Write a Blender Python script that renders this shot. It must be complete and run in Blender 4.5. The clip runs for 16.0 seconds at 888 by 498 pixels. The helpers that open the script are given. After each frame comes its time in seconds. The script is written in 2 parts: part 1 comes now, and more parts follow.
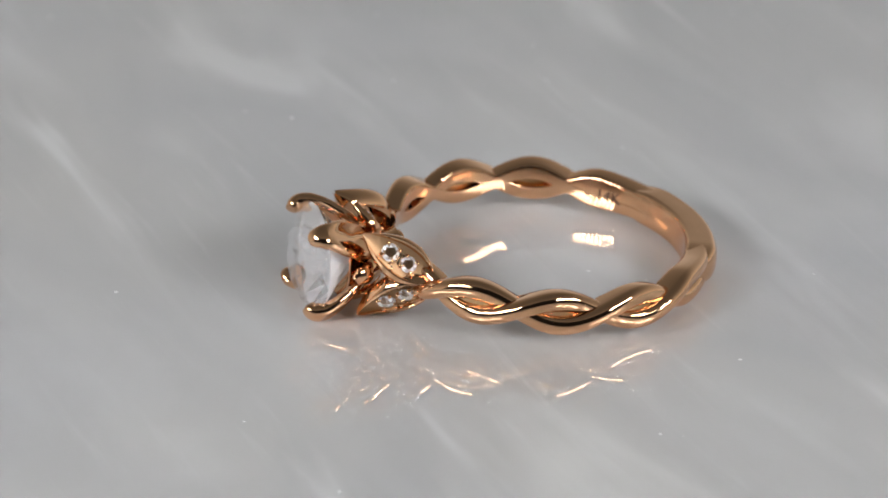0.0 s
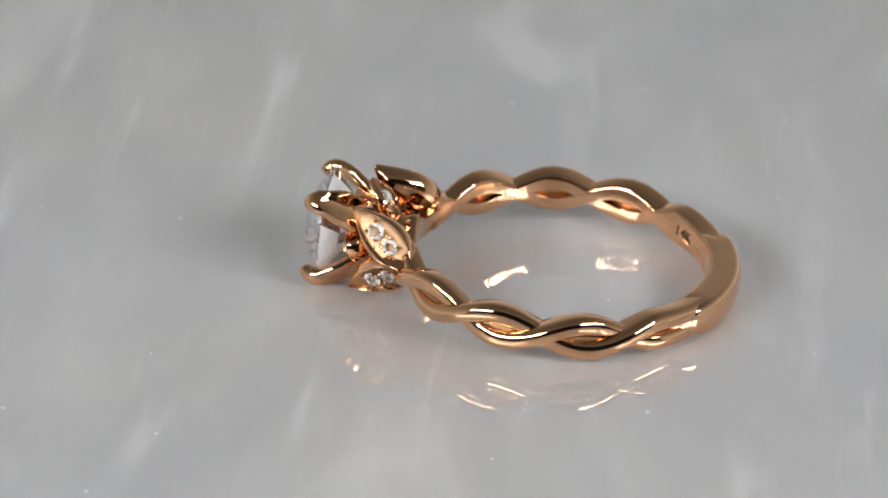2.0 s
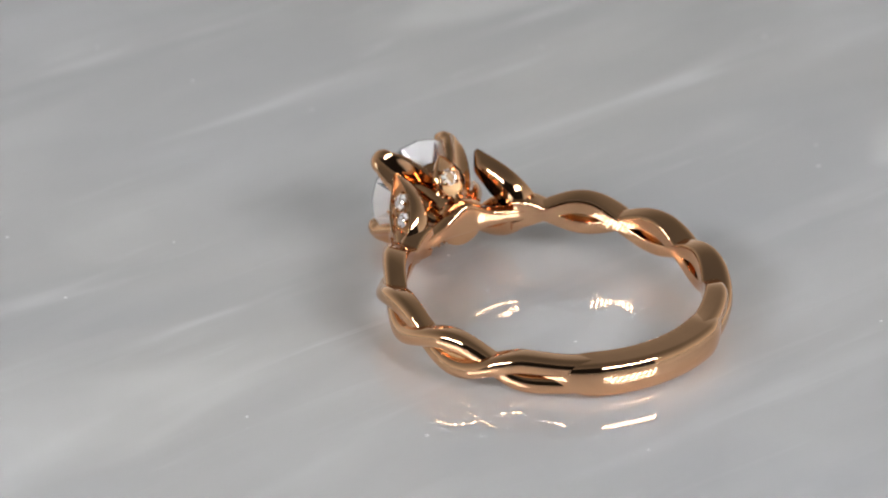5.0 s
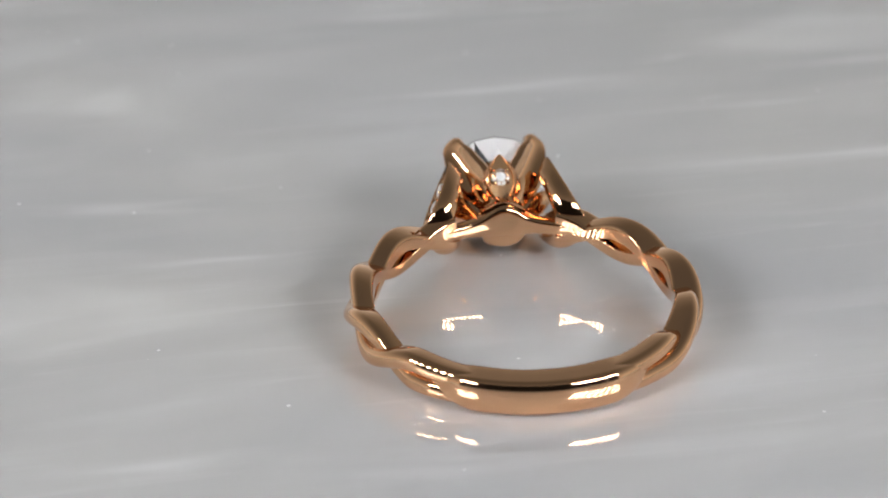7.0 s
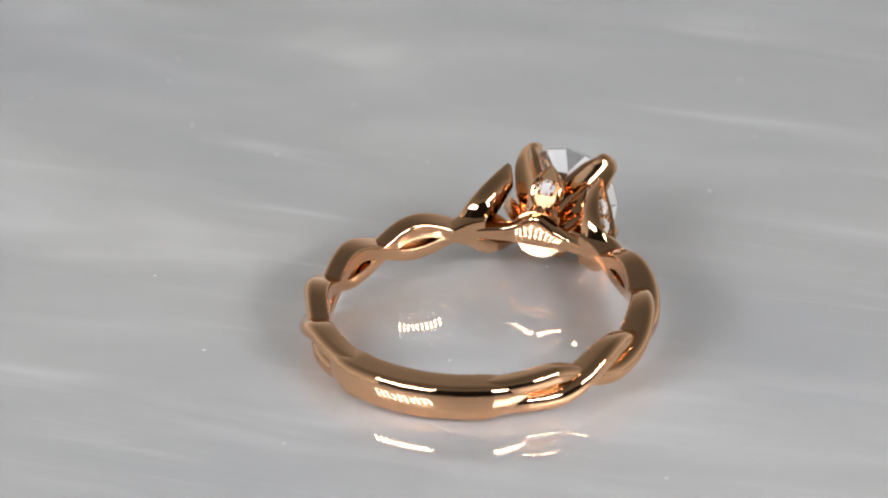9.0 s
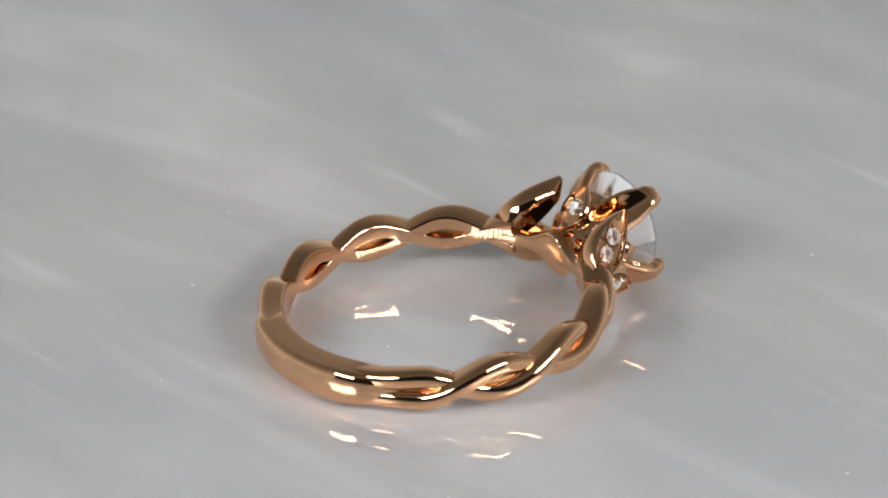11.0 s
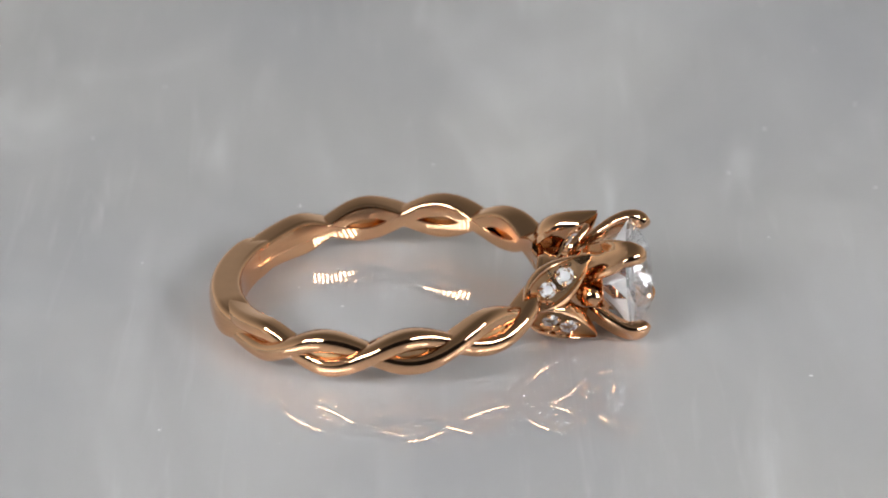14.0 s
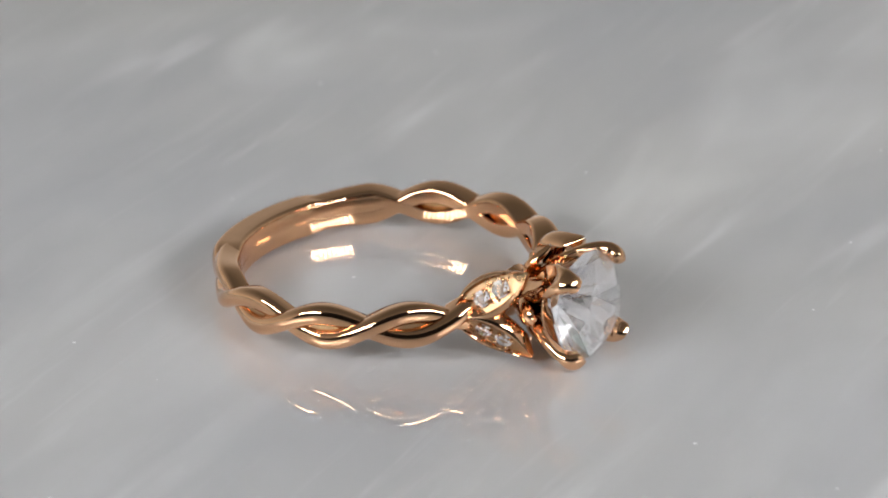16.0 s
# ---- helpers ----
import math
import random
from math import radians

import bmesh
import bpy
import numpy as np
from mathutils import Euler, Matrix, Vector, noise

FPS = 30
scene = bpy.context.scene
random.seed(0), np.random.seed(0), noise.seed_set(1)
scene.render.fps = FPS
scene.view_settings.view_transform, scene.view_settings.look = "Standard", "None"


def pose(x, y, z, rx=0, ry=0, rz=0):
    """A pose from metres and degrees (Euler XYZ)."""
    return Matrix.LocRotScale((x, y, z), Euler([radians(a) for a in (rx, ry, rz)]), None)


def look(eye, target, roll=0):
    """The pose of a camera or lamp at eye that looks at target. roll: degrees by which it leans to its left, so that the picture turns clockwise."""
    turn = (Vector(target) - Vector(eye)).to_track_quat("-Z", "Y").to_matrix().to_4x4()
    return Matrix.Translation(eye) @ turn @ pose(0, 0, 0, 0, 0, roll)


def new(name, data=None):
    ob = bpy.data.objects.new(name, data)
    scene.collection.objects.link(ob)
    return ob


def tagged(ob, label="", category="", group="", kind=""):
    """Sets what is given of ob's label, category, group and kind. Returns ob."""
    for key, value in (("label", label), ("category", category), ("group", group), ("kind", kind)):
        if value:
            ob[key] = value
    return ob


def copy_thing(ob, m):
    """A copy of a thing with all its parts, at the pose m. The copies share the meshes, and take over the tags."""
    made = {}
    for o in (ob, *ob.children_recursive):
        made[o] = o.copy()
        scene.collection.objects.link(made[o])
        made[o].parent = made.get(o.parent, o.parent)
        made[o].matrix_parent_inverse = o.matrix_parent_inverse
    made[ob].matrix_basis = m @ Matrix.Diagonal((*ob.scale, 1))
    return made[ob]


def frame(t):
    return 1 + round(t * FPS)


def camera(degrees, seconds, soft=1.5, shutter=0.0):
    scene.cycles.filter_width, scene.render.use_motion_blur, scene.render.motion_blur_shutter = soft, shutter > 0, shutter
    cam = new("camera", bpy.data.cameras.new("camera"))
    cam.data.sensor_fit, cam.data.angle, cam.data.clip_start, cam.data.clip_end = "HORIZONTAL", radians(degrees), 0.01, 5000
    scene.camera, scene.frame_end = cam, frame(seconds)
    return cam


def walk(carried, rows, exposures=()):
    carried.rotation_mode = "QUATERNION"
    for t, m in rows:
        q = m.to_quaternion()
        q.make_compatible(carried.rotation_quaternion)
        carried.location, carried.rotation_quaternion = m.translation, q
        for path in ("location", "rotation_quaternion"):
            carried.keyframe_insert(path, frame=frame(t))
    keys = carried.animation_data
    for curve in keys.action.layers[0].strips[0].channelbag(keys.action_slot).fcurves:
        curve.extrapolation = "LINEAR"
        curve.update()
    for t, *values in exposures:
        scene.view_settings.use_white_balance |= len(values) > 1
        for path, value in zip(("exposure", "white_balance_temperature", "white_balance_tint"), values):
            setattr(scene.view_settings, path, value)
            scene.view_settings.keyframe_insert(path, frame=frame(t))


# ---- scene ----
MM = 0.001
RATE = -14.563           # degrees per second of the turntable
EYE = (-0.00002, -0.20296, 0.10136)
AIM = (-0.007914, 0.900330, -0.435130)
cam = camera(12.891, 16.0, soft=1.8)
_c = look(EYE, tuple(e + a for e, a in zip(EYE, AIM)), 0.05)
cam.data.dof.use_dof, cam.data.dof.focus_distance, cam.data.dof.aperture_fstop = True, 0.222, 60.0
walk(cam, [(0.0, _c), (16.0, _c)], [(0.0, 0.02), (4.0, 0.03), (6.5, 0.12), (9.0, 0.14), (11.5, 0.06), (16.0, 0.03)])

# ---- world ----
world = bpy.data.worlds.new("studio")
world.use_nodes = True
_nt = world.node_tree
_dir = _nt.nodes.new("ShaderNodeTexCoord")
_xyz = _nt.nodes.new("ShaderNodeSeparateXYZ")
_grad = _nt.nodes.new("ShaderNodeValToRGB")     # bright room round the table, dim overhead
for _pos, _v in ((0.28, 0.35), (0.55, 0.21), (0.85, 0.11)):
    _e = _grad.color_ramp.elements.new(_pos)
    _e.color = (_v, _v * 0.985, _v * 0.94, 1)
_grad.color_ramp.elements[0].color = (0.56, 0.553, 0.53, 1)
_grad.color_ramp.elements[-1].color = (0.09, 0.09, 0.09, 1)
_nt.links.new(_dir.outputs["Generated"], _xyz.inputs[0])
_nt.links.new(_xyz.outputs["Z"], _grad.inputs["Fac"])
_nt.links.new(_grad.outputs["Color"], _nt.nodes["Background"].inputs["Color"])
_nt.nodes["Background"].inputs["Strength"].default_value = 1.0
scene.world = world
LED = 37.0


# ---- materials ----
def node_mat(name):
    m = bpy.data.materials.new(name)
    m.use_nodes = True
    nt = m.node_tree
    return m, nt, nt.nodes["Principled BSDF"]


def add(nt, kind, **inputs):
    n = nt.nodes.new(kind)
    for k, v in inputs.items():
        n.inputs[k.replace("_", " ")].default_value = v
    return n


def ramp(nt, src, stops):
    r = nt.nodes.new("ShaderNodeValToRGB")
    while len(r.color_ramp.elements) < len(stops):
        r.color_ramp.elements.new(0.5)
    for e, (p, c) in zip(r.color_ramp.elements, stops):
        e.position, e.color = p, (*c, 1)
    nt.links.new(src, r.inputs["Fac"])
    return r.outputs["Color"]


def gold_material(name, colour, rough, bump):
    m, nt, b = node_mat(name)
    tc = nt.nodes.new("ShaderNodeTexCoord")
    n1 = add(nt, "ShaderNodeTexNoise", Scale=900.0, Detail=3.0)
    n2 = add(nt, "ShaderNodeTexNoise", Scale=9000.0, Detail=2.0)
    for n in (n1, n2):
        nt.links.new(tc.outputs["Object"], n.inputs["Vector"])
    c = ramp(nt, n1.outputs["Fac"], [(0.3, tuple(x * 0.95 for x in colour)), (0.7, colour)])
    nt.links.new(c, b.inputs["Base Color"])
    mr = add(nt, "ShaderNodeMapRange", From_Min=0.3, From_Max=0.7, To_Min=rough * 0.75, To_Max=rough * 1.3)
    nt.links.new(n1.outputs["Fac"], mr.inputs["Value"])
    nt.links.new(mr.outputs["Result"], b.inputs["Roughness"])
    bp = add(nt, "ShaderNodeBump", Strength=bump, Distance=0.00002)
    nt.links.new(n2.outputs["Fac"], bp.inputs["Height"])
    nt.links.new(bp.outputs["Normal"], b.inputs["Normal"])
    b.inputs["Metallic"].default_value = 1.0
    return m


def facet_share(nt, scale, stops):
    """A value that differs from facet to facet."""
    geo = nt.nodes.new("ShaderNodeNewGeometry")
    n = add(nt, "ShaderNodeTexNoise", Scale=scale, Detail=0.0)
    nt.links.new(geo.outputs["True Normal"], n.inputs["Vector"])
    return ramp(nt, n.outputs["Fac"], [(a, (v, v, v)) for a, v in stops])


def crown_material(name, ior, sparkle, bend, white):
    """Clear upper facets. bend: the share of light that is refracted on its way in; sparkle: the share that some facets
    send straight back; white: the share of matt white painted on some for brilliance.
    """
    m, nt, b = node_mat(name)
    out = nt.nodes["Material Output"]
    nt.nodes.remove(b)
    g = nt.nodes.new("ShaderNodeBsdfGlass")
    g.inputs["Roughness"].default_value = 0.0
    g.inputs["IOR"].default_value = ior
    clear = nt.nodes.new("ShaderNodeBsdfTransparent")
    mx = nt.nodes.new("ShaderNodeMixShader")
    mx.inputs[0].default_value = bend
    nt.links.new(clear.outputs[0], mx.inputs[1])
    nt.links.new(g.outputs[0], mx.inputs[2])
    f = nt.nodes.new("ShaderNodeBsdfGlossy")
    f.inputs["Roughness"].default_value = 0.03
    f.inputs["Color"].default_value = (0.97, 0.98, 1.0, 1)
    my = nt.nodes.new("ShaderNodeMixShader")
    nt.links.new(facet_share(nt, 7.1, [(0.40, 0.4 * sparkle), (0.49, sparkle), (0.58, 2.0 * sparkle)]), my.inputs[0])
    nt.links.new(mx.outputs[0], my.inputs[1])
    nt.links.new(f.outputs[0], my.inputs[2])
    d = nt.nodes.new("ShaderNodeBsdfDiffuse")
    d.inputs["Color"].default_value = (0.93, 0.94, 0.96, 1)
    mz = nt.nodes.new("ShaderNodeMixShader")
    nt.links.new(facet_share(nt, 6.3, [(0.42, 0.0), (0.49, 0.3 * white), (0.56, white)]), mz.inputs[0])
    nt.links.new(my.outputs[0], mz.inputs[1])
    nt.links.new(d.outputs[0], mz.inputs[2])
    nt.links.new(mz.outputs[0], out.inputs["Surface"])
    return m


def pavilion_material():
    """Lower facets that throw the light back; coloured glints are painted on a few as tints."""
    m, nt, b = node_mat("stone lower facets")
    out = nt.nodes["Material Output"]
    nt.nodes.remove(b)
    f = nt.nodes.new("ShaderNodeBsdfGlossy")
    f.inputs["Roughness"].default_value = 0.02
    geo = nt.nodes.new("ShaderNodeNewGeometry")
    hue = add(nt, "ShaderNodeTexNoise", Scale=7.0, Detail=0.0)
    nt.links.new(geo.outputs["True Normal"], hue.inputs["Vector"])
    clear = (0.97, 0.98, 1.0)
    fire = ramp(nt, hue.outputs["Fac"], [(0.27, clear), (0.29, (0.40, 0.92, 0.85)), (0.31, clear), (0.36, clear), (0.375, (0.62, 0.60, 1.0)), (0.40, clear),
                                         (0.61, clear), (0.635, (1.0, 0.62, 0.30)), (0.66, clear), (0.72, clear), (0.74, (0.75, 1.0, 0.3)), (0.76, clear)])
    nt.links.new(fire, f.inputs["Color"])
    g = nt.nodes.new("ShaderNodeBsdfGlass")
    g.inputs["Roughness"].default_value = 0.0
    g.inputs["IOR"].default_value = 1.7
    mx = nt.nodes.new("ShaderNodeMixShader")
    mx.inputs[0].default_value = 0.8
    nt.links.new(g.outputs[0], mx.inputs[1])
    nt.links.new(f.outputs[0], mx.inputs[2])
    # matt white painted on some facets stands for their many inner reflections
    d = nt.nodes.new("ShaderNodeBsdfDiffuse")
    d.inputs["Color"].default_value = (0.93, 0.94, 0.96, 1)
    tl = nt.nodes.new("ShaderNodeBsdfTranslucent")
    tl.inputs["Color"].default_value = (0.93, 0.94, 0.96, 1)
    md = nt.nodes.new("ShaderNodeMixShader")
    md.inputs[0].default_value = 0.3
    nt.links.new(d.outputs[0], md.inputs[1])
    nt.links.new(tl.outputs[0], md.inputs[2])
    my = nt.nodes.new("ShaderNodeMixShader")
    nt.links.new(facet_share(nt, 8.3, [(0.41, 0.0), (0.435, 0.15), (0.46, 1.0)]), my.inputs[0])
    nt.links.new(mx.outputs[0], my.inputs[1])
    nt.links.new(md.outputs[0], my.inputs[2])
    nt.links.new(my.outputs[0], out.inputs["Surface"])
    return m


def pearl_material():
    m, nt, b = node_mat("polished mother of pearl")
    tc = nt.nodes.new("ShaderNodeTexCoord")
    mp = nt.nodes.new("ShaderNodeMapping")
    mp.inputs["Scale"].default_value = (16, 36, 30)
    turn = nt.nodes.new("ShaderNodeMapping")
    turn.inputs["Rotation"].default_value = (0, 0, radians(-115))
    nt.links.new(tc.outputs["Object"], turn.inputs["Vector"])
    nt.links.new(turn.outputs["Vector"], mp.inputs["Vector"])
    wp = add(nt, "ShaderNodeTexNoise", Scale=1.6, Detail=3.0, Distortion=0.6)
    nt.links.new(mp.outputs["Vector"], wp.inputs["Vector"])
    fine = add(nt, "ShaderNodeTexNoise", Scale=2.6, Detail=1.7, Roughness=0.45, Distortion=0.8)
    nt.links.new(mp.outputs["Vector"], fine.inputs["Vector"])
    big = add(nt, "ShaderNodeTexNoise", Scale=28.0, Detail=2.0)
    nt.links.new(tc.outputs["Object"], big.inputs["Vector"])
    c1 = ramp(nt, wp.outputs["Fac"], [(0.3, (0.54, 0.545, 0.552)), (0.52, (0.61, 0.61, 0.61)), (0.72, (0.75, 0.75, 0.75))])
    c2 = ramp(nt, fine.outputs["Fac"], [(0.48, (0.0, 0.0, 0.0)), (0.61, (0.12, 0.12, 0.12)), (0.74, (0.5, 0.5, 0.5))])
    mx = nt.nodes.new("ShaderNodeMix")
    mx.data_type = "RGBA"
    nt.links.new(c2, mx.inputs["Factor"])
    nt.links.new(c1, mx.inputs["A"])
    mx.inputs["B"].default_value = (0.93, 0.93, 0.92, 1)
    tint = nt.nodes.new("ShaderNodeMix")
    tint.data_type, tint.blend_type = "RGBA", "MULTIPLY"
    tint.inputs["Factor"].default_value = 1.0
    nt.links.new(mx.outputs["Result"], tint.inputs["A"])
    nt.links.new(ramp(nt, big.outputs["Fac"], [(0.3, (0.93, 0.94, 0.97)), (0.7, (1.0, 0.99, 0.97))]), tint.inputs["B"])
    wm = nt.nodes.new("ShaderNodeMapping")
    wm.inputs["Scale"].default_value = (16, 105, 40)
    wm.inputs["Location"].default_value = (3.1, 1.7, 0)
    nt.links.new(turn.outputs["Vector"], wm.inputs["Vector"])
    wn = add(nt, "ShaderNodeTexNoise", Scale=2.0, Detail=2.5, Roughness=0.5, Distortion=0.4)
    nt.links.new(wm.outputs["Vector"], wn.inputs["Vector"])
    wisp = nt.nodes.new("ShaderNodeMix")
    wisp.data_type = "RGBA"
    nt.links.new(ramp(nt, wn.outputs["Fac"], [(0.60, (0.0, 0.0, 0.0)), (0.67, (0.10, 0.10, 0.10)), (0.75, (0.46, 0.46, 0.46))]), wisp.inputs["Factor"])
    nt.links.new(tint.outputs["Result"], wisp.inputs["A"])
    wisp.inputs["B"].default_value = (0.95, 0.95, 0.95, 1)
    # fine silky filaments along the same grain
    fm = nt.nodes.new("ShaderNodeMapping")
    fm.inputs["Scale"].default_value = (26, 330, 40)
    fm.inputs["Location"].default_value = (0.7, 5.3, 0)
    nt.links.new(turn.outputs["Vector"], fm.inputs["Vector"])
    fn = add(nt, "ShaderNodeTexNoise", Scale=2.0, Detail=3.5, Roughness=0.55, Distortion=0.9)
    nt.links.new(fm.outputs["Vector"], fn.inputs["Vector"])
    patch = add(nt, "ShaderNodeTexNoise", Scale=55.0, Detail=1.0)
    nt.links.new(tc.outputs["Object"], patch.inputs["Vector"])
    share = nt.nodes.new("ShaderNodeMath")
    share.operation = "MULTIPLY"
    nt.links.new(ramp(nt, fn.outputs["Fac"], [(0.56, (0.0, 0.0, 0.0)), (0.66, (0.10, 0.10, 0.10)), (0.75, (0.34, 0.34, 0.34))]), share.inputs[0])
    nt.links.new(ramp(nt, patch.outputs["Fac"], [(0.42, (0.1, 0.1, 0.1)), (0.62, (1.0, 1.0, 1.0))]), share.inputs[1])
    silk = nt.nodes.new("ShaderNodeMix")
    silk.data_type = "RGBA"
    nt.links.new(share.outputs[0], silk.inputs["Factor"])
    nt.links.new(wisp.outputs["Result"], silk.inputs["A"])
    silk.inputs["B"].default_value = (0.96, 0.96, 0.96, 1)
    # tiny bright flecks
    vo = add(nt, "ShaderNodeTexVoronoi", Scale=290.0)
    nt.links.new(tc.outputs["Object"], vo.inputs["Vector"])
    fl = nt.nodes.new("ShaderNodeMath")
    fl.operation = "LESS_THAN"
    fl.inputs[1].default_value = 0.034
    nt.links.new(vo.outputs["Distance"], fl.inputs[0])
    m2 = nt.nodes.new("ShaderNodeMix")
    m2.data_type = "RGBA"
    nt.links.new(fl.outputs[0], m2.inputs["Factor"])
    nt.links.new(silk.outputs["Result"], m2.inputs["A"])
    m2.inputs["B"].default_value = (0.97, 0.97, 0.97, 1)
    nt.links.new(m2.outputs["Result"], b.inputs["Base Color"])
    bp0 = add(nt, "ShaderNodeBump", Strength=1.0, Distance=0.00002)
    nt.links.new(wn.outputs["Fac"], bp0.inputs["Height"])
    bp = add(nt, "ShaderNodeBump", Strength=1.0, Distance=0.0008)
    nt.links.new(fine.outputs["Fac"], bp.inputs["Height"])
    bp1 = add(nt, "ShaderNodeBump", Strength=1.0, Distance=0.00004)
    nt.links.new(fn.outputs["Fac"], bp1.inputs["Height"])
    nt.links.new(bp0.outputs["Normal"], bp1.inputs["Normal"])
    nt.links.new(bp1.outputs["Normal"], bp.inputs["Normal"])
    nt.links.new(bp.outputs["Normal"], b.inputs["Normal"])
    b.inputs["Roughness"].default_value = 0.5
    b.inputs["Specular IOR Level"].default_value = 0.2
    nt.links.new(bp0.outputs["Normal"], b.inputs["Coat Normal"])
    b.inputs["Coat Weight"].default_value = 1.0
    b.inputs["Coat Roughness"].default_value = 0.01
    b.inputs["Coat IOR"].default_value = 2.4
    return m


def plain_material(name, colour, rough=0.7, metal=0.0, vary=0.12):
    m, nt, b = node_mat(name)
    tc = nt.nodes.new("ShaderNodeTexCoord")
    n = add(nt, "ShaderNodeTexNoise", Scale=30.0, Detail=4.0)
    nt.links.new(tc.outputs["Object"], n.inputs["Vector"])
    lo = tuple(x * (1 - vary) for x in colour)
    nt.links.new(ramp(nt, n.outputs["Fac"], [(0.3, lo), (0.7, colour)]), b.inputs["Base Color"])
    b.inputs["Roughness"].default_value, b.inputs["Metallic"].default_value = rough, metal
    return m


def glow_material(name, colour, strength):
    m, nt, b = node_mat(name)
    b.inputs["Emission Color"].default_value = (*colour, 1)
    b.inputs["Emission Strength"].default_value = strength
    b.inputs["Base Color"].default_value = (0.8, 0.8, 0.8, 1)
    return m


SATIN = gold_material("unpolished rose gold", (0.44, 0.31, 0.18), 0.42, 0.3)
# leaf floors: same gold, grained, base colour halved to hold down lamp glare
GRAIN_DARKENED = gold_material("grained rose gold, darkened against glare", (0.42, 0.26, 0.14), 0.30, 1.0)
GOLD = gold_material("polished rose gold", (0.84, 0.50, 0.285), 0.04, 0.02)
ENGRAVED = plain_material("darkened engraving", (0.07, 0.035, 0.02), 0.7, 0.0)
STONE = crown_material("clear brilliant-cut stone", 1.8, 0.12, 0.35, 0.05)
ACCENT = crown_material("clear accent stone", 1.8, 0.25, 0.3, 0.8)
FACETS = pavilion_material()
PEARL = pearl_material()
DESK = plain_material("grey laminate", (0.30, 0.30, 0.31), 0.5)
HOUSING = plain_material("black lamp housing", (0.03, 0.03, 0.03), 0.4)
DARK = plain_material("matt black paint", (0.018, 0.018, 0.02), 0.9)
TUBE = glow_material("cool white lamp tube", (0.97, 0.975, 1.0), LED)


# ---- mesh helpers ----
def part(name, bm, material, parent=None, label="", smooth=True, scale=MM):
    bmesh.ops.scale(bm, vec=(scale,) * 3, verts=bm.verts)
    bmesh.ops.recalc_face_normals(bm, faces=bm.faces)
    me = bpy.data.meshes.new(name)
    for e in bm.edges:
        if len(e.link_faces) == 2 and e.calc_face_angle() > radians(32):
            e.smooth = False
    bm.to_mesh(me)
    bm.free()
    for p in me.polygons:
        p.use_smooth = smooth
    me.materials.append(material)
    ob = new(name, me)
    ob.parent = parent
    return tagged(ob, label)


def box(bm, size, at=(0, 0, 0), bevel=0.0):
    r = bmesh.ops.create_cube(bm, size=1, matrix=Matrix.Translation(at) @ Matrix.Diagonal((*size, 1)))
    if bevel:
        es = {e for v in r["verts"] for e in v.link_edges}
        bmesh.ops.bevel(bm, geom=list(es), offset=bevel, segments=2, affect="EDGES")


def loft(bm, rings, close_ends=True):
    """Skins a list of equal closed loops of points."""
    vs = [[bm.verts.new(p) for p in ring] for ring in rings]
    n = len(vs[0])
    for a, b in zip(vs, vs[1:]):
        for i in range(n):
            bm.faces.new((a[i], a[(i + 1) % n], b[(i + 1) % n], b[i]))
    if close_ends:
        bm.faces.new(vs[0][::-1])
        bm.faces.new(vs[-1])


def superellipse(n, power):
    pts = []
    for i in range(n):
        t = 2 * math.pi * i / n
        c, s = math.cos(t), math.sin(t)
        pts.append((math.copysign(abs(c) ** (2 / power), c), math.copysign(abs(s) ** (2 / power), s)))
    return pts


def smoothstep(a, b, x):
    t = min(1.0, max(0.0, (x - a) / (b - a)))
    return t * t * (3 - 2 * t)


def lerp(a, b, t):
    return a + (b - a) * t


def table(x, rows):
    """Smooth interpolation in a short table of (x, value)."""
    for (x0, v0), (x1, v1) in zip(rows, rows[1:]):
        if x <= x1:
            return lerp(v0, v1, smoothstep(x0, x1, x))
    return rows[-1][1]


def band_section(n, power, top, low, mid, ratio):
    """A loop with a flat inner side (p = -1), inner edges rounded by top and low (in p; ratio turns p into q), and a rounded outer side."""
    def half(edge):
        dq = edge * ratio
        pts = [(-1, q * (1 - dq)) for q in (0.0, 0.5, 0.9)]
        for i in range(7):
            a = math.pi / 2 * i / 6
            pts.append((-1 + edge * (1 - math.cos(a)), 1 - dq * (1 - math.sin(a))))
        pts.append((lerp(-1 + edge, mid, 0.5), 1.0))
        for i in range(n + 1):
            t = math.pi / 2 * (1 - i / n)
            c, q = math.cos(t), math.sin(t)
            pts.append((mid + (1 - mid) * abs(c) ** (2 / power), abs(q) ** (2 / power)))
        return pts
    return half(top) + [(p, -q) for p, q in half(low)[-2:0:-1]]


FLIP = Matrix.Rotation(math.pi, 4, "X")      # the ring's two halves are alike under a half turn about the head's axis

# ---- room ----
def build_room():
    def wall(name, size, at, mat, label):
        bm = bmesh.new()
        box(bm, size, at)
        tagged(part(name, bm, mat, None, label, False, 1.0), category=name.split("_")[0], kind="structure")
    # unseen black wall, added so that the gold mirrors a dark band
    wall("wall_south", (3.6, 0.04, 0.95), (0, -1.0, 0.413), DARK, "unseen matt black wall added behind the camera to darken reflections")
    wall("floor", (6.0, 6.0, 0.02), (0, 0, -0.072), DESK, "grey laminate work surface under the turntable")


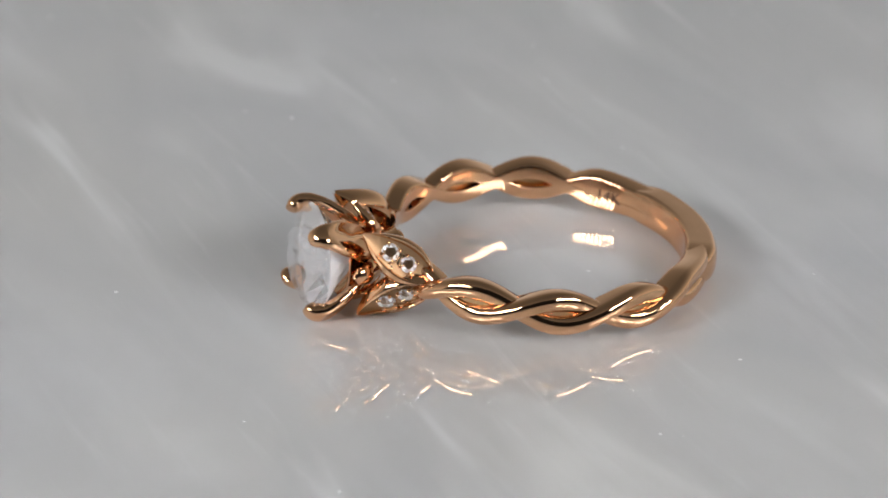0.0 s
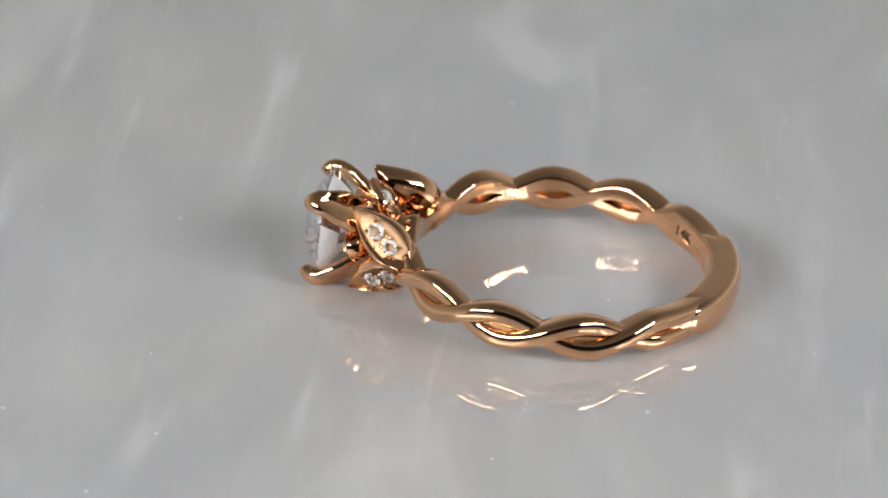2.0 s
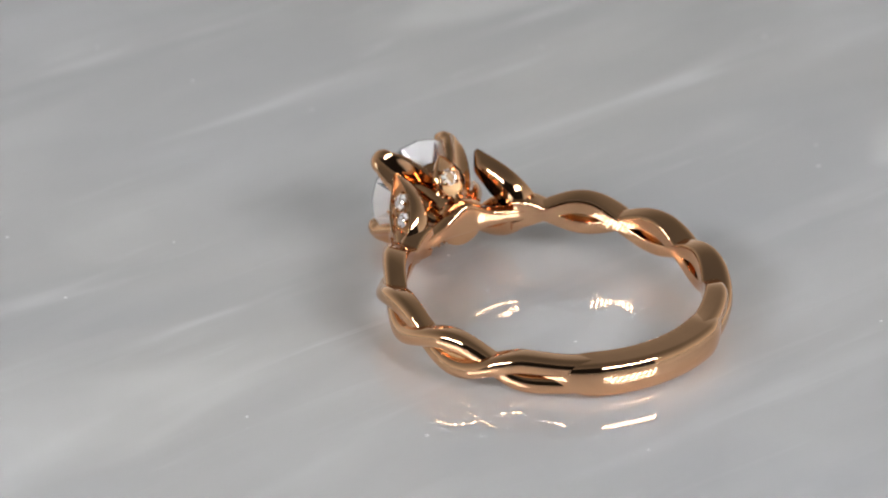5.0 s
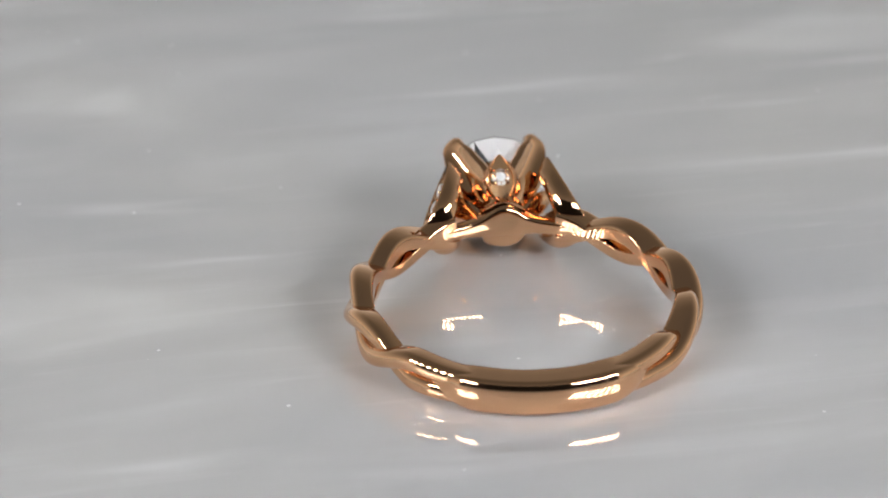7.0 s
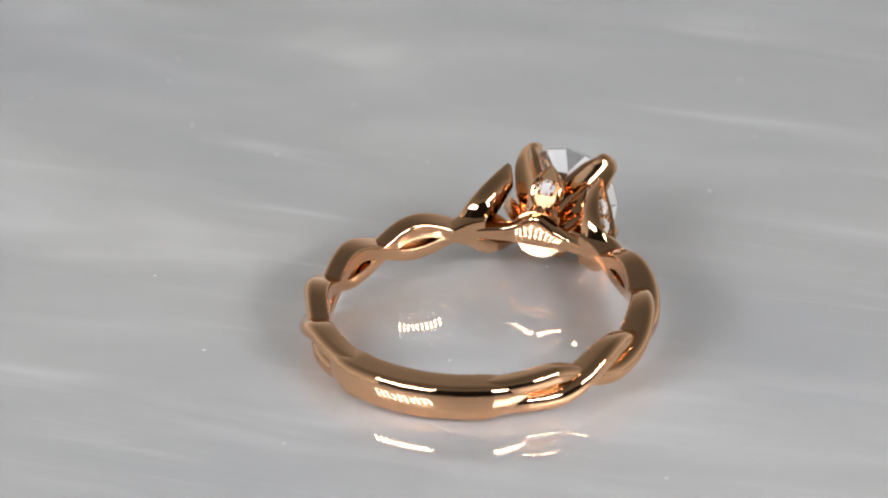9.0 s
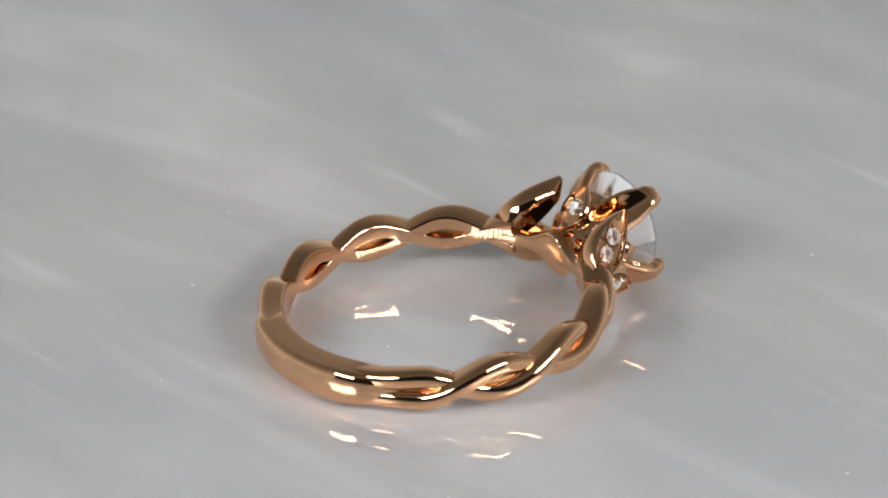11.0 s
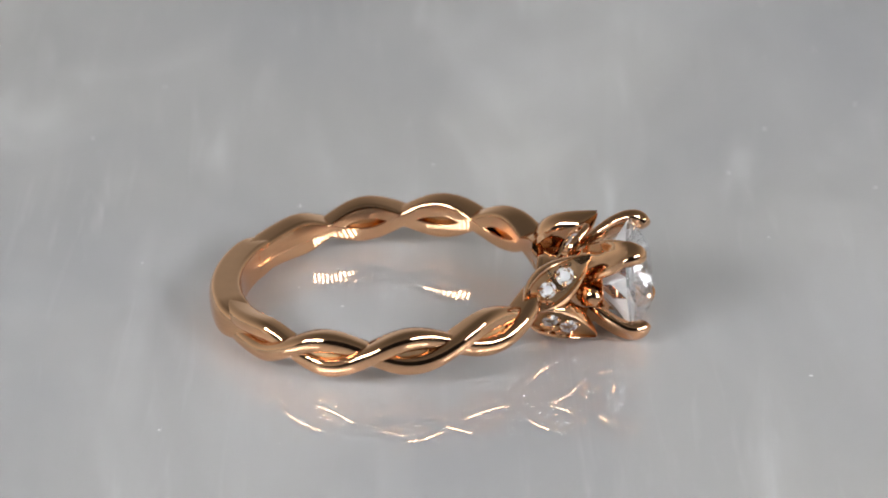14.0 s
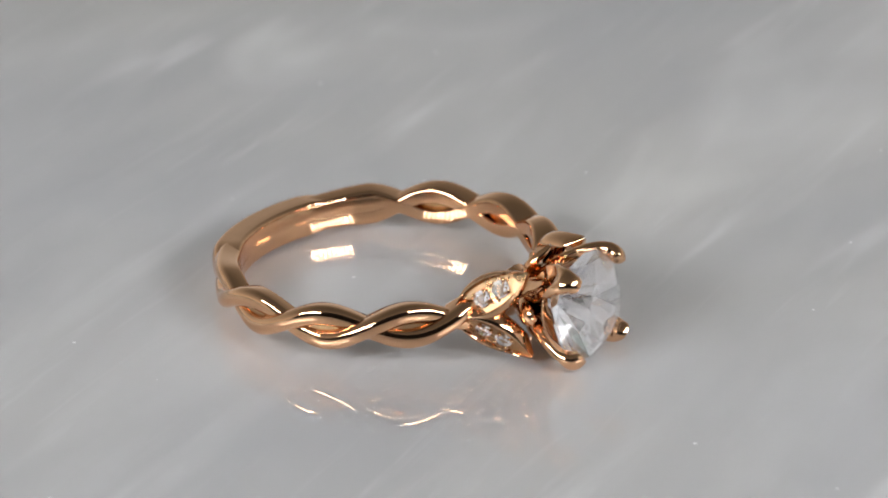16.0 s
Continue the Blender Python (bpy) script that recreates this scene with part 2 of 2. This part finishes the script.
def build_led_panel(m):
    lamp = new("led_panel")
    bm = bmesh.new()
    box(bm, (0.215, 0.10, 0.02), (0, 0, 0.014), 0.003)
    part("housing", bm, HOUSING, lamp, "black lamp housing", False, 1.0)
    for i in range(10):
        bm = bmesh.new()
        box(bm, (0.0075, 0.075, 0.006), (-0.0945 + 0.021 * i, 0, 0.0), 0.002)
        part("tube", bm, TUBE, lamp, "glowing white tube", False, 1.0)
    bm = bmesh.new()
    foot = m.inverted()
    post = foot @ Vector((m.translation.x, m.translation.y, -0.062))
    head = Vector((0, 0, 0.03))
    axis = head - post
    bmesh.ops.create_cone(bm, cap_ends=True, segments=20, radius1=0.006, radius2=0.006, depth=axis.length,
                          matrix=Matrix.Translation((head + post) / 2) @ axis.to_track_quat("Z", "Y").to_matrix().to_4x4())
    bmesh.ops.create_cone(bm, cap_ends=True, segments=32, radius1=0.05, radius2=0.045, depth=0.012,
                          matrix=Matrix.Translation(post + axis.normalized() * 0.006) @ axis.to_track_quat("Z", "Y").to_matrix().to_4x4())
    part("stand", bm, HOUSING, lamp, "black lamp stand with a round foot", False, 1.0)
    lamp.matrix_basis = m
    return tagged(lamp, "black lamp panel with ten glowing white tubes", "lamp", "lamps beside the camera")


PANEL_AZ, PANEL_EL, PANEL_D = 48, 30, 0.35


def build_lamps():
    first = None
    for sgn in (-1, 1):
        az, el = radians(PANEL_AZ), radians(PANEL_EL)
        at = (sgn * PANEL_D * math.cos(el) * math.sin(az), -PANEL_D * math.cos(el) * math.cos(az), PANEL_D * math.sin(el))
        m = look(at, (0, 0.003, 0.003))
        if first is None:
            first = build_led_panel(m)
        else:
            copy_thing(first, m)


# ---- turntable ----
def build_turntable():
    bm = bmesh.new()
    prof = [(0.0, 0.0), (118.5, 0.0), (119.6, -0.4), (120, -1.5), (120, -26.5), (119.5, -28.0), (0.0, -28.0)]
    n = 128
    top = bm.verts.new((0, 0, 0))
    bot = bm.verts.new((0, 0, -28.0))
    loops = [[bm.verts.new((r * math.cos(2 * math.pi * i / n), r * math.sin(2 * math.pi * i / n), z)) for i in range(n)] for r, z in prof[1:-1]]
    for i in range(n):
        j = (i + 1) % n
        bm.faces.new((top, loops[0][i], loops[0][j]))
        bm.faces.new((bot, loops[-1][j], loops[-1][i]))
        for a, b in zip(loops, loops[1:]):
            bm.faces.new((a[i], b[i], b[j], a[j]))
    plate = new("turntable")
    part("plate", bm, PEARL, plate, "polished white mother-of-pearl disc", False)
    bm = bmesh.new()
    bmesh.ops.create_cone(bm, cap_ends=True, segments=64, radius1=70, radius2=66, depth=34, matrix=Matrix.Translation((0, 0, -45)))
    part("base", bm, HOUSING, plate, "black turntable base", False)
    return tagged(plate, "slowly turning polished mother-of-pearl turntable with pale streaks", "turntable")


# ---- ring ----
RI = 8.42                                  # bore radius, mm
PSI0, STEP = 32.5, 29.5                    # first crossing of the strands and their spacing, degrees
R0, RB, ZA = 9.95, 0.26, 0.72              # outer radius, radial swing, swing across the band
SZ = 0.54                                  # half width of a strand across the band


def strand(sign):
    """One strand of the twisted half of the band, from the leaves to the plain shank; sign +1 passes over at the first crossing."""
    bm = bmesh.new()
    rings = []
    a, b = 20.0, 160.0
    steps = 160
    for k in range(steps + 1):
        psi = lerp(a, b, k / steps)
        u = math.pi * (psi - PSI0) / STEP
        u_end = 3.5 * math.pi
        if u > u_end - 0.6:
            u = u_end - 0.6 * math.exp(-(u - u_end + 0.6) / 0.6)
        fade = smoothstep(122, 154, psi)
        z = sign * math.sin(u) * lerp(ZA, 0.49, fade)
        r = R0 + sign * math.cos(u) * RB * (1 - 0.2 * fade)
        start = smoothstep(19, 31, psi)
        sz = SZ * lerp(0.6, 1, start) * lerp(1, 0.92, fade)
        r_out = lerp(r - 0.25, r, start)
        r_in = RI + (0.006 if sign > 0 else 0.0)
        mid, half = (r_in + r_out) / 2, (r_out - r_in) / 2
        away = smoothstep(-0.35, 0.35, z)
        sec = band_section(14, 2.15, lerp(0.10, 0.30, away), lerp(0.30, 0.10, away), 0.30, 1.7)
        ring = []
        for p, q in sec:
            zz = z + q * sz * lerp(0.84, 1.10, smoothstep(-1.0, 0.3, p))
            rr = mid + p * half + max(0.0, -p) * 0.085 * zz * zz
            ring.append((rr * math.cos(radians(psi)), rr * math.sin(radians(psi)), zz))
        rings.append(ring)
    loft(bm, rings)
    return bm


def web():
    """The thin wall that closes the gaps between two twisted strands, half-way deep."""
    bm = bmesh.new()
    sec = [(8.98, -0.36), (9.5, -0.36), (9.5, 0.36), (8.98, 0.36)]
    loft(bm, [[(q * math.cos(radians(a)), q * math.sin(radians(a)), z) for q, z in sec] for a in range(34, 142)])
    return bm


def shank():
    bm = bmesh.new()
    sec = band_section(18, 2.5, 0.26, 0.26, 0.45, 0.85)
    rings = []
    for k in range(81):
        psi = lerp(122, 238, k / 80)
        e = smoothstep(0, 27, 49 - abs(psi - 180))
        hz = lerp(0.30, 1.05, e)
        r_out = lerp(9.3, 10.38, e)
        mid, half = (RI + 0.012 + r_out) / 2, (r_out - RI - 0.012) / 2
        ring = []
        for p, q in sec:
            rr = mid + p * half + max(0.0, -p) * 0.085 * (q * hz) ** 2
            ring.append((rr * math.cos(radians(psi)), rr * math.sin(radians(psi)), q * hz))
        rings.append(ring)
    loft(bm, rings)
    return bm


def gallery():
    """The band under the head, with a raised peak in the middle of each edge."""
    bm = bmesh.new()
    sec = superellipse(28, 4.0)
    rings = []
    for k in range(97):
        psi = lerp(-36, 36, k / 96)
        hz = 0.5 + 0.75 * math.exp(-(psi / 7.5) ** 2) + 0.08 * math.cos(radians(psi * 9)) - 0.1 * smoothstep(26, 36, abs(psi))
        hr = 0.42
        r = RI + hr
        lo = hz - 0.7 * math.exp(-(psi / 7.5) ** 2)
        rings.append([((r + p * hr) * math.cos(radians(psi)), (r + p * hr) * math.sin(radians(psi)), q * (hz if q > 0 else lo)) for p, q in sec])
    loft(bm, rings)
    return bm


def brilliant(radius, rings=8):
    """A round brilliant, table up (+z), girdle at z = 0."""
    pts = []
    for i in range(rings):
        a, h = 2 * math.pi * i / rings, math.pi / rings
        pts.append((0.57 * math.cos(a + h), 0.57 * math.sin(a + h), 0.33))
        pts.append((0.795 * math.cos(a), 0.795 * math.sin(a), 0.198))
    for i in range(rings * 2):
        a = 2 * math.pi * i / (rings * 2)
        for z in (0.025, -0.025):
            pts.append((math.cos(a), math.sin(a), z))
    bm = bmesh.new()
    vs = [bm.verts.new(Vector(p) * radius) for p in pts]
    bmesh.ops.convex_hull(bm, input=vs)
    bmesh.ops.dissolve_limit(bm, angle_limit=radians(1.0), verts=bm.verts, edges=bm.edges)
    base = [f for f in bm.faces if f.normal.z < -0.9]
    bmesh.ops.delete(bm, geom=base, context="FACES_ONLY")
    # lower half: rows of small facets, no two quite in one plane
    rng = random.Random(int(radius * 100))
    rows = [sorted((v for v in bm.verts if v.co.z < -0.01 * radius), key=lambda v: math.atan2(v.co.y, v.co.x) % (2 * math.pi - 1e-4))]
    n = len(rows[0])
    for k, (q, z) in enumerate(((0.67, -0.30), (0.34, -0.585))):
        h = 0.5 * ((k + 1) % 2)
        row = []
        for i in range(n):
            a, j = 2 * math.pi * (i + h) / n, 1 + rng.uniform(-0.07, 0.07)
            row.append(bm.verts.new(Vector((q * j * math.cos(a), q * j * math.sin(a), z + rng.uniform(-0.028, 0.028))) * radius))
        rows.append(row)
    culet = bm.verts.new((0, 0, -0.86 * radius))
    for k in range(2):
        up, lo, h = rows[k], rows[k + 1], (k + 1) % 2
        for i in range(n):
            j = (i + 1) % n
            if h:
                bm.faces.new((up[i], lo[i], up[j]))
                bm.faces.new((up[j], lo[i], lo[j]))
            else:
                bm.faces.new((up[i], lo[i], lo[j]))
                bm.faces.new((up[i], lo[j], up[j]))
    for i in range(n):
        bm.faces.new((rows[2][i], culet, rows[2][(i + 1) % n]))
    bmesh.ops.recalc_face_normals(bm, faces=bm.faces)
    for f in bm.faces:
        f.material_index = 1 if f.calc_center_median().z < -0.04 * radius else 0
    return bm


def sweep(path, widths, thick, normal_of, section):
    """Sweeps section(v)->(width offset, lift) shapes along points; normal_of gives the outward side."""
    bm = bmesh.new()
    rings = []
    n = len(path)
    for k, p in enumerate(path):
        t = (path[min(k + 1, n - 1)] - path[max(k - 1, 0)]).normalized()
        out = normal_of(k)
        out = (out - t * out.dot(t)).normalized()
        side = t.cross(out).normalized()
        rings.append([tuple(p + side * x * widths[k] + out * y * thick[k]) for x, y in section(k / (n - 1))])
    loft(bm, rings)
    return bm


def bezier(ctrl, n):
    """A smooth curve through the control points."""
    ctrl = [Vector(c) for c in ctrl]
    pts = []
    m = len(ctrl) - 1
    for i in range(n + 1):
        s = i / n * m
        j = min(int(s), m - 1)
        f = s - j
        p0, p1, p2, p3 = ctrl[max(j - 1, 0)], ctrl[j], ctrl[j + 1], ctrl[min(j + 2, m)]
        pts.append(0.5 * ((2 * p1) + (p2 - p0) * f + (2 * p0 - 5 * p1 + 4 * p2 - p3) * f * f + (3 * p1 - p0 - 3 * p2 + p3) * f ** 3))
    return pts


HEAD_X = 13.80                             # girdle of the centre stone along the head's axis
STONE_R = 3.15


def prong(ang):
    """A petal that rises from the basket and hooks over the stone; ang round the head's axis."""
    d = Vector((0, math.cos(ang), math.sin(ang)))
    prof = [(9.58, 0.6), (10.75, 1.3), (11.7, 2.1), (12.62, 2.84), (13.6, 3.34), (14.3, 3.28), (14.58, 2.88)]
    path = bezier([Vector((x, 0, 0)) + d * r for x, r in prof], 40)
    ws, th = [], []
    for k in range(41):
        s = k / 40
        ws.append(table(s, [(0, 0.75), (0.2, 1.1), (0.35, 1.22), (0.5, 1.1), (0.72, 0.76), (0.9, 0.55), (0.97, 0.42), (1, 0.2)]))
        th.append(table(s, [(0, 0.38), (0.5, 0.42), (0.8, 0.48), (0.95, 0.42), (1, 0.2)]))
    up = Vector((-0.6, 0, 0))

    def section(s):
        groove = 1.15 * math.sin(math.pi * min(1, max(0, (s - 0.1) / 0.62))) ** 0.7 if 0.1 < s < 0.72 else 0.0
        pts = []
        for i in range(24):
            t = 2 * math.pi * i / 24
            c, q = math.cos(t), math.sin(t)
            x = math.copysign(abs(c) ** 0.8, c)
            y = math.copysign(abs(q) ** 0.8, q)
            if y > 0:
                y -= groove * max(0.0, 1 - (x / 0.72) ** 2) * 1.0
            pts.append((x, y))
        return pts
    return sweep(path, ws, th, lambda k: d + up * 0.6, section)


def petal(root, mid, tip, out, width, thick):
    path = bezier([Vector(root), Vector(mid), Vector(tip)], 18)
    ws = [width * table(k / 18, [(0, 0.5), (0.4, 1), (0.75, 0.7), (1, 0.08)]) for k in range(19)]
    th = [thick * table(k / 18, [(0, 1), (0.6, 1), (1, 0.3)]) for k in range(19)]
    out = Vector(out)

    def section(s):
        return [(x, y + (0.5 * (1 - abs(x)) if y > 0 else 0)) for x, y in superellipse(16, 2)]
    return sweep(path, ws, th, lambda k: out, section)


def leaf_shape(s):
    """Half width of a pointed leaf at s from root to tip."""
    return max(0.02, math.sin(math.pi * min(1, s ** 0.85)) ** 0.85 * (1 - 0.12 * s))


def leaf(root, tip, out, bow, width, depth, stones, parent, dish=1.0):
    """A pointed leaf: dished body, raised rim all round, bead-set stones along its middle."""
    root, tip, out = Vector(root), Vector(tip), Vector(out).normalized()
    axis = (tip - root).normalized()
    out = (out - axis * out.dot(axis)).normalized()
    side = axis.cross(out)
    length = (tip - root).length

    def at(s, v, lift):
        w = leaf_shape(s) * width
        return root + axis * (s * length) + side * (v * w) + out * (bow * math.sin(math.pi * s) + lift)
    half = [(0.72, -depth), (0.97, -0.87 * depth), (1.12, -0.62 * depth), (1.17, -0.38 * depth), (1.14, -0.14 * depth), (1.07, 0.05), (0.98, 0.14),
            (0.91, 0.17), (0.83, 0.12), (0.78, 0.0), (0.74, -0.16 * dish), (0.4, -0.2 * dish)]
    wall_pts = [(-v, h) for v, h in half] + [(0, -0.2 * dish)] + half[::-1] + [(0.74, -0.6 * depth), (0.0, -0.55 * depth), (-0.74, -0.6 * depth)]
    bm = bmesh.new()
    rings = []
    n = 40
    for k in range(n + 1):
        s = 0.015 + 0.97 * k / n
        ring = []
        for v, lift in wall_pts:
            f = min(1.0, leaf_shape(s) * 2.2) * (1 - 0.45 * s)
            ring.append(tuple(at(s, v, lift * (f if abs(lift) > 0.2 or lift < 0 else 1))))
        rings.append(ring)
    loft(bm, rings)
    body = part("leaf", bm, GOLD, parent, "rose gold leaf with a raised rim")
    body.data.materials.append(GRAIN_DARKENED)                    # grained floor between the rims, its gold darkened to tame glare
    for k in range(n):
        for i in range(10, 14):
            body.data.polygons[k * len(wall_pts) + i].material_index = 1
    for s, r in stones:
        c = at(s, 0, -0.02)
        m = Matrix.LocRotScale(c, out.to_track_quat("Z", "Y"), None)
        bm = brilliant(r, 8)
        bmesh.ops.transform(bm, matrix=m, verts=bm.verts)
        part("accent_stone", bm, ACCENT, body, "small clear brilliant-cut stone", False).data.materials.append(FACETS)
        for i in range(4):
            a = radians(45 + 90 * i)
            p = c + (axis * math.cos(a) + side * math.sin(a)) * (r * 1.02) + out * 0.07
            bm = bmesh.new()
            bmesh.ops.create_icosphere(bm, subdivisions=2, radius=0.13, matrix=Matrix.Translation(p))
            part("bead", bm, GOLD, body)
    return body


def engraving(parent):
    cu = bpy.data.curves.new("engraving", "FONT")
    cu.body, cu.size, cu.align_x, cu.align_y = "14K", 1.0, "CENTER", "CENTER"
    cu.extrude = 0.01
    tmp = bpy.data.objects.new("tmp_text", cu)
    scene.collection.objects.link(tmp)
    bpy.context.view_layer.update()
    me = bpy.data.meshes.new_from_object(tmp.evaluated_get(bpy.context.evaluated_depsgraph_get()))
    bpy.data.objects.remove(tmp)
    bm = bmesh.new()
    bm.from_mesh(me)
    bmesh.ops.subdivide_edges(bm, edges=bm.edges, cuts=1)
    for v in bm.verts:
        x, y, z = v.co
        psi = radians(-139) - x / RI
        r = RI - 0.012 - z
        v.co = (r * math.cos(psi), r * math.sin(psi), y * 0.95)
    return part("engraving", bm, ENGRAVED, parent, "darkened purity mark engraved inside the band", False)


def build_ring():
    ring = new("engagement_ring")
    for half in (Matrix.Identity(4), FLIP):
        for sign in (1, -1):
            bm = strand(sign)
            bmesh.ops.transform(bm, matrix=half, verts=bm.verts)
            part("strand", bm, GOLD, ring, "twisted rose gold strand")
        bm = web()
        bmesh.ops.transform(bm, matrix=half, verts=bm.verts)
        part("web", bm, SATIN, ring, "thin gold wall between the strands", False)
    part("shank", shank(), GOLD, ring, "plain polished rose gold shank")
    part("gallery", gallery(), GOLD, ring, "rose gold gallery with a raised peak")
    engraving(ring)
    for y in (1, -1):
        for z in (1, -1):
            part("prong", prong(math.atan2(z, y)), GOLD, ring, "petal-shaped rose gold prong")
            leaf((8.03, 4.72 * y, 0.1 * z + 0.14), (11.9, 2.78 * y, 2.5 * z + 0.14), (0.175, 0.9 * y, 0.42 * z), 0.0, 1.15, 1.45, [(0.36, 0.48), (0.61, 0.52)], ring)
        part("petal", petal((10.0, 1.2 * y, 0), (11.3, 2.55 * y, 0), (12.3, 3.05 * y, 0), (-0.5, y, 0), 0.78, 0.3), GOLD, ring, "small pointed rose gold petal")
    for z in (1, -1):
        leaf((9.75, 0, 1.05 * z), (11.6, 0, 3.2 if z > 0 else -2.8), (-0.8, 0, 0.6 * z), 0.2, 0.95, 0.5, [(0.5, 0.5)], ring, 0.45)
    bm = bmesh.new()
    cup = [(8.9, 1.5), (9.3, 1.25), (9.9, 1.2), (10.8, 1.6), (11.6, 2.05), (12.3, 2.4), (12.35, 2.3), (11.6, 1.85), (10.8, 1.35), (10.2, 0.9)]
    loft(bm, [[(x, q * math.cos(2 * math.pi * i / 48), q * math.sin(2 * math.pi * i / 48)) for i in range(48)] for x, q in cup])
    part("basket", bm, GOLD, ring, "rose gold basket under the stone")
    bm = brilliant(STONE_R, 8)
    bmesh.ops.transform(bm, matrix=Matrix.Translation((HEAD_X, 0, 0)) @ Matrix.Rotation(math.pi / 2, 4, "Y"), verts=bm.verts)
    part("centre_stone", bm, STONE, ring, "large clear round brilliant-cut stone", False).data.materials.append(FACETS)
    return tagged(ring, "rose gold ring with twisted band, leaves and clear round stone", "ring")


RING_AT = (3.723, 3.572, 2.021)               # bore centre at the start, mm from the turntable's axis
RING_HEAD, RING_TILT, RING_ROLL = 198.84, 4.72, -0.56

build_room()
build_lamps()
TURNTABLE = build_turntable()
RING = build_ring()


def motions():
    base = pose(*(v * MM for v in RING_AT), 0, 0, RING_HEAD) @ pose(0, 0, 0, 0, -RING_TILT, 0) @ pose(0, 0, 0, RING_ROLL)
    turns = [(0.5 * i, pose(0, 0, 0, 0, 0, RATE * 0.5 * i)) for i in range(33)]
    walk(TURNTABLE, turns)
    walk(RING, [(t, m @ base) for t, m in turns])


motions()
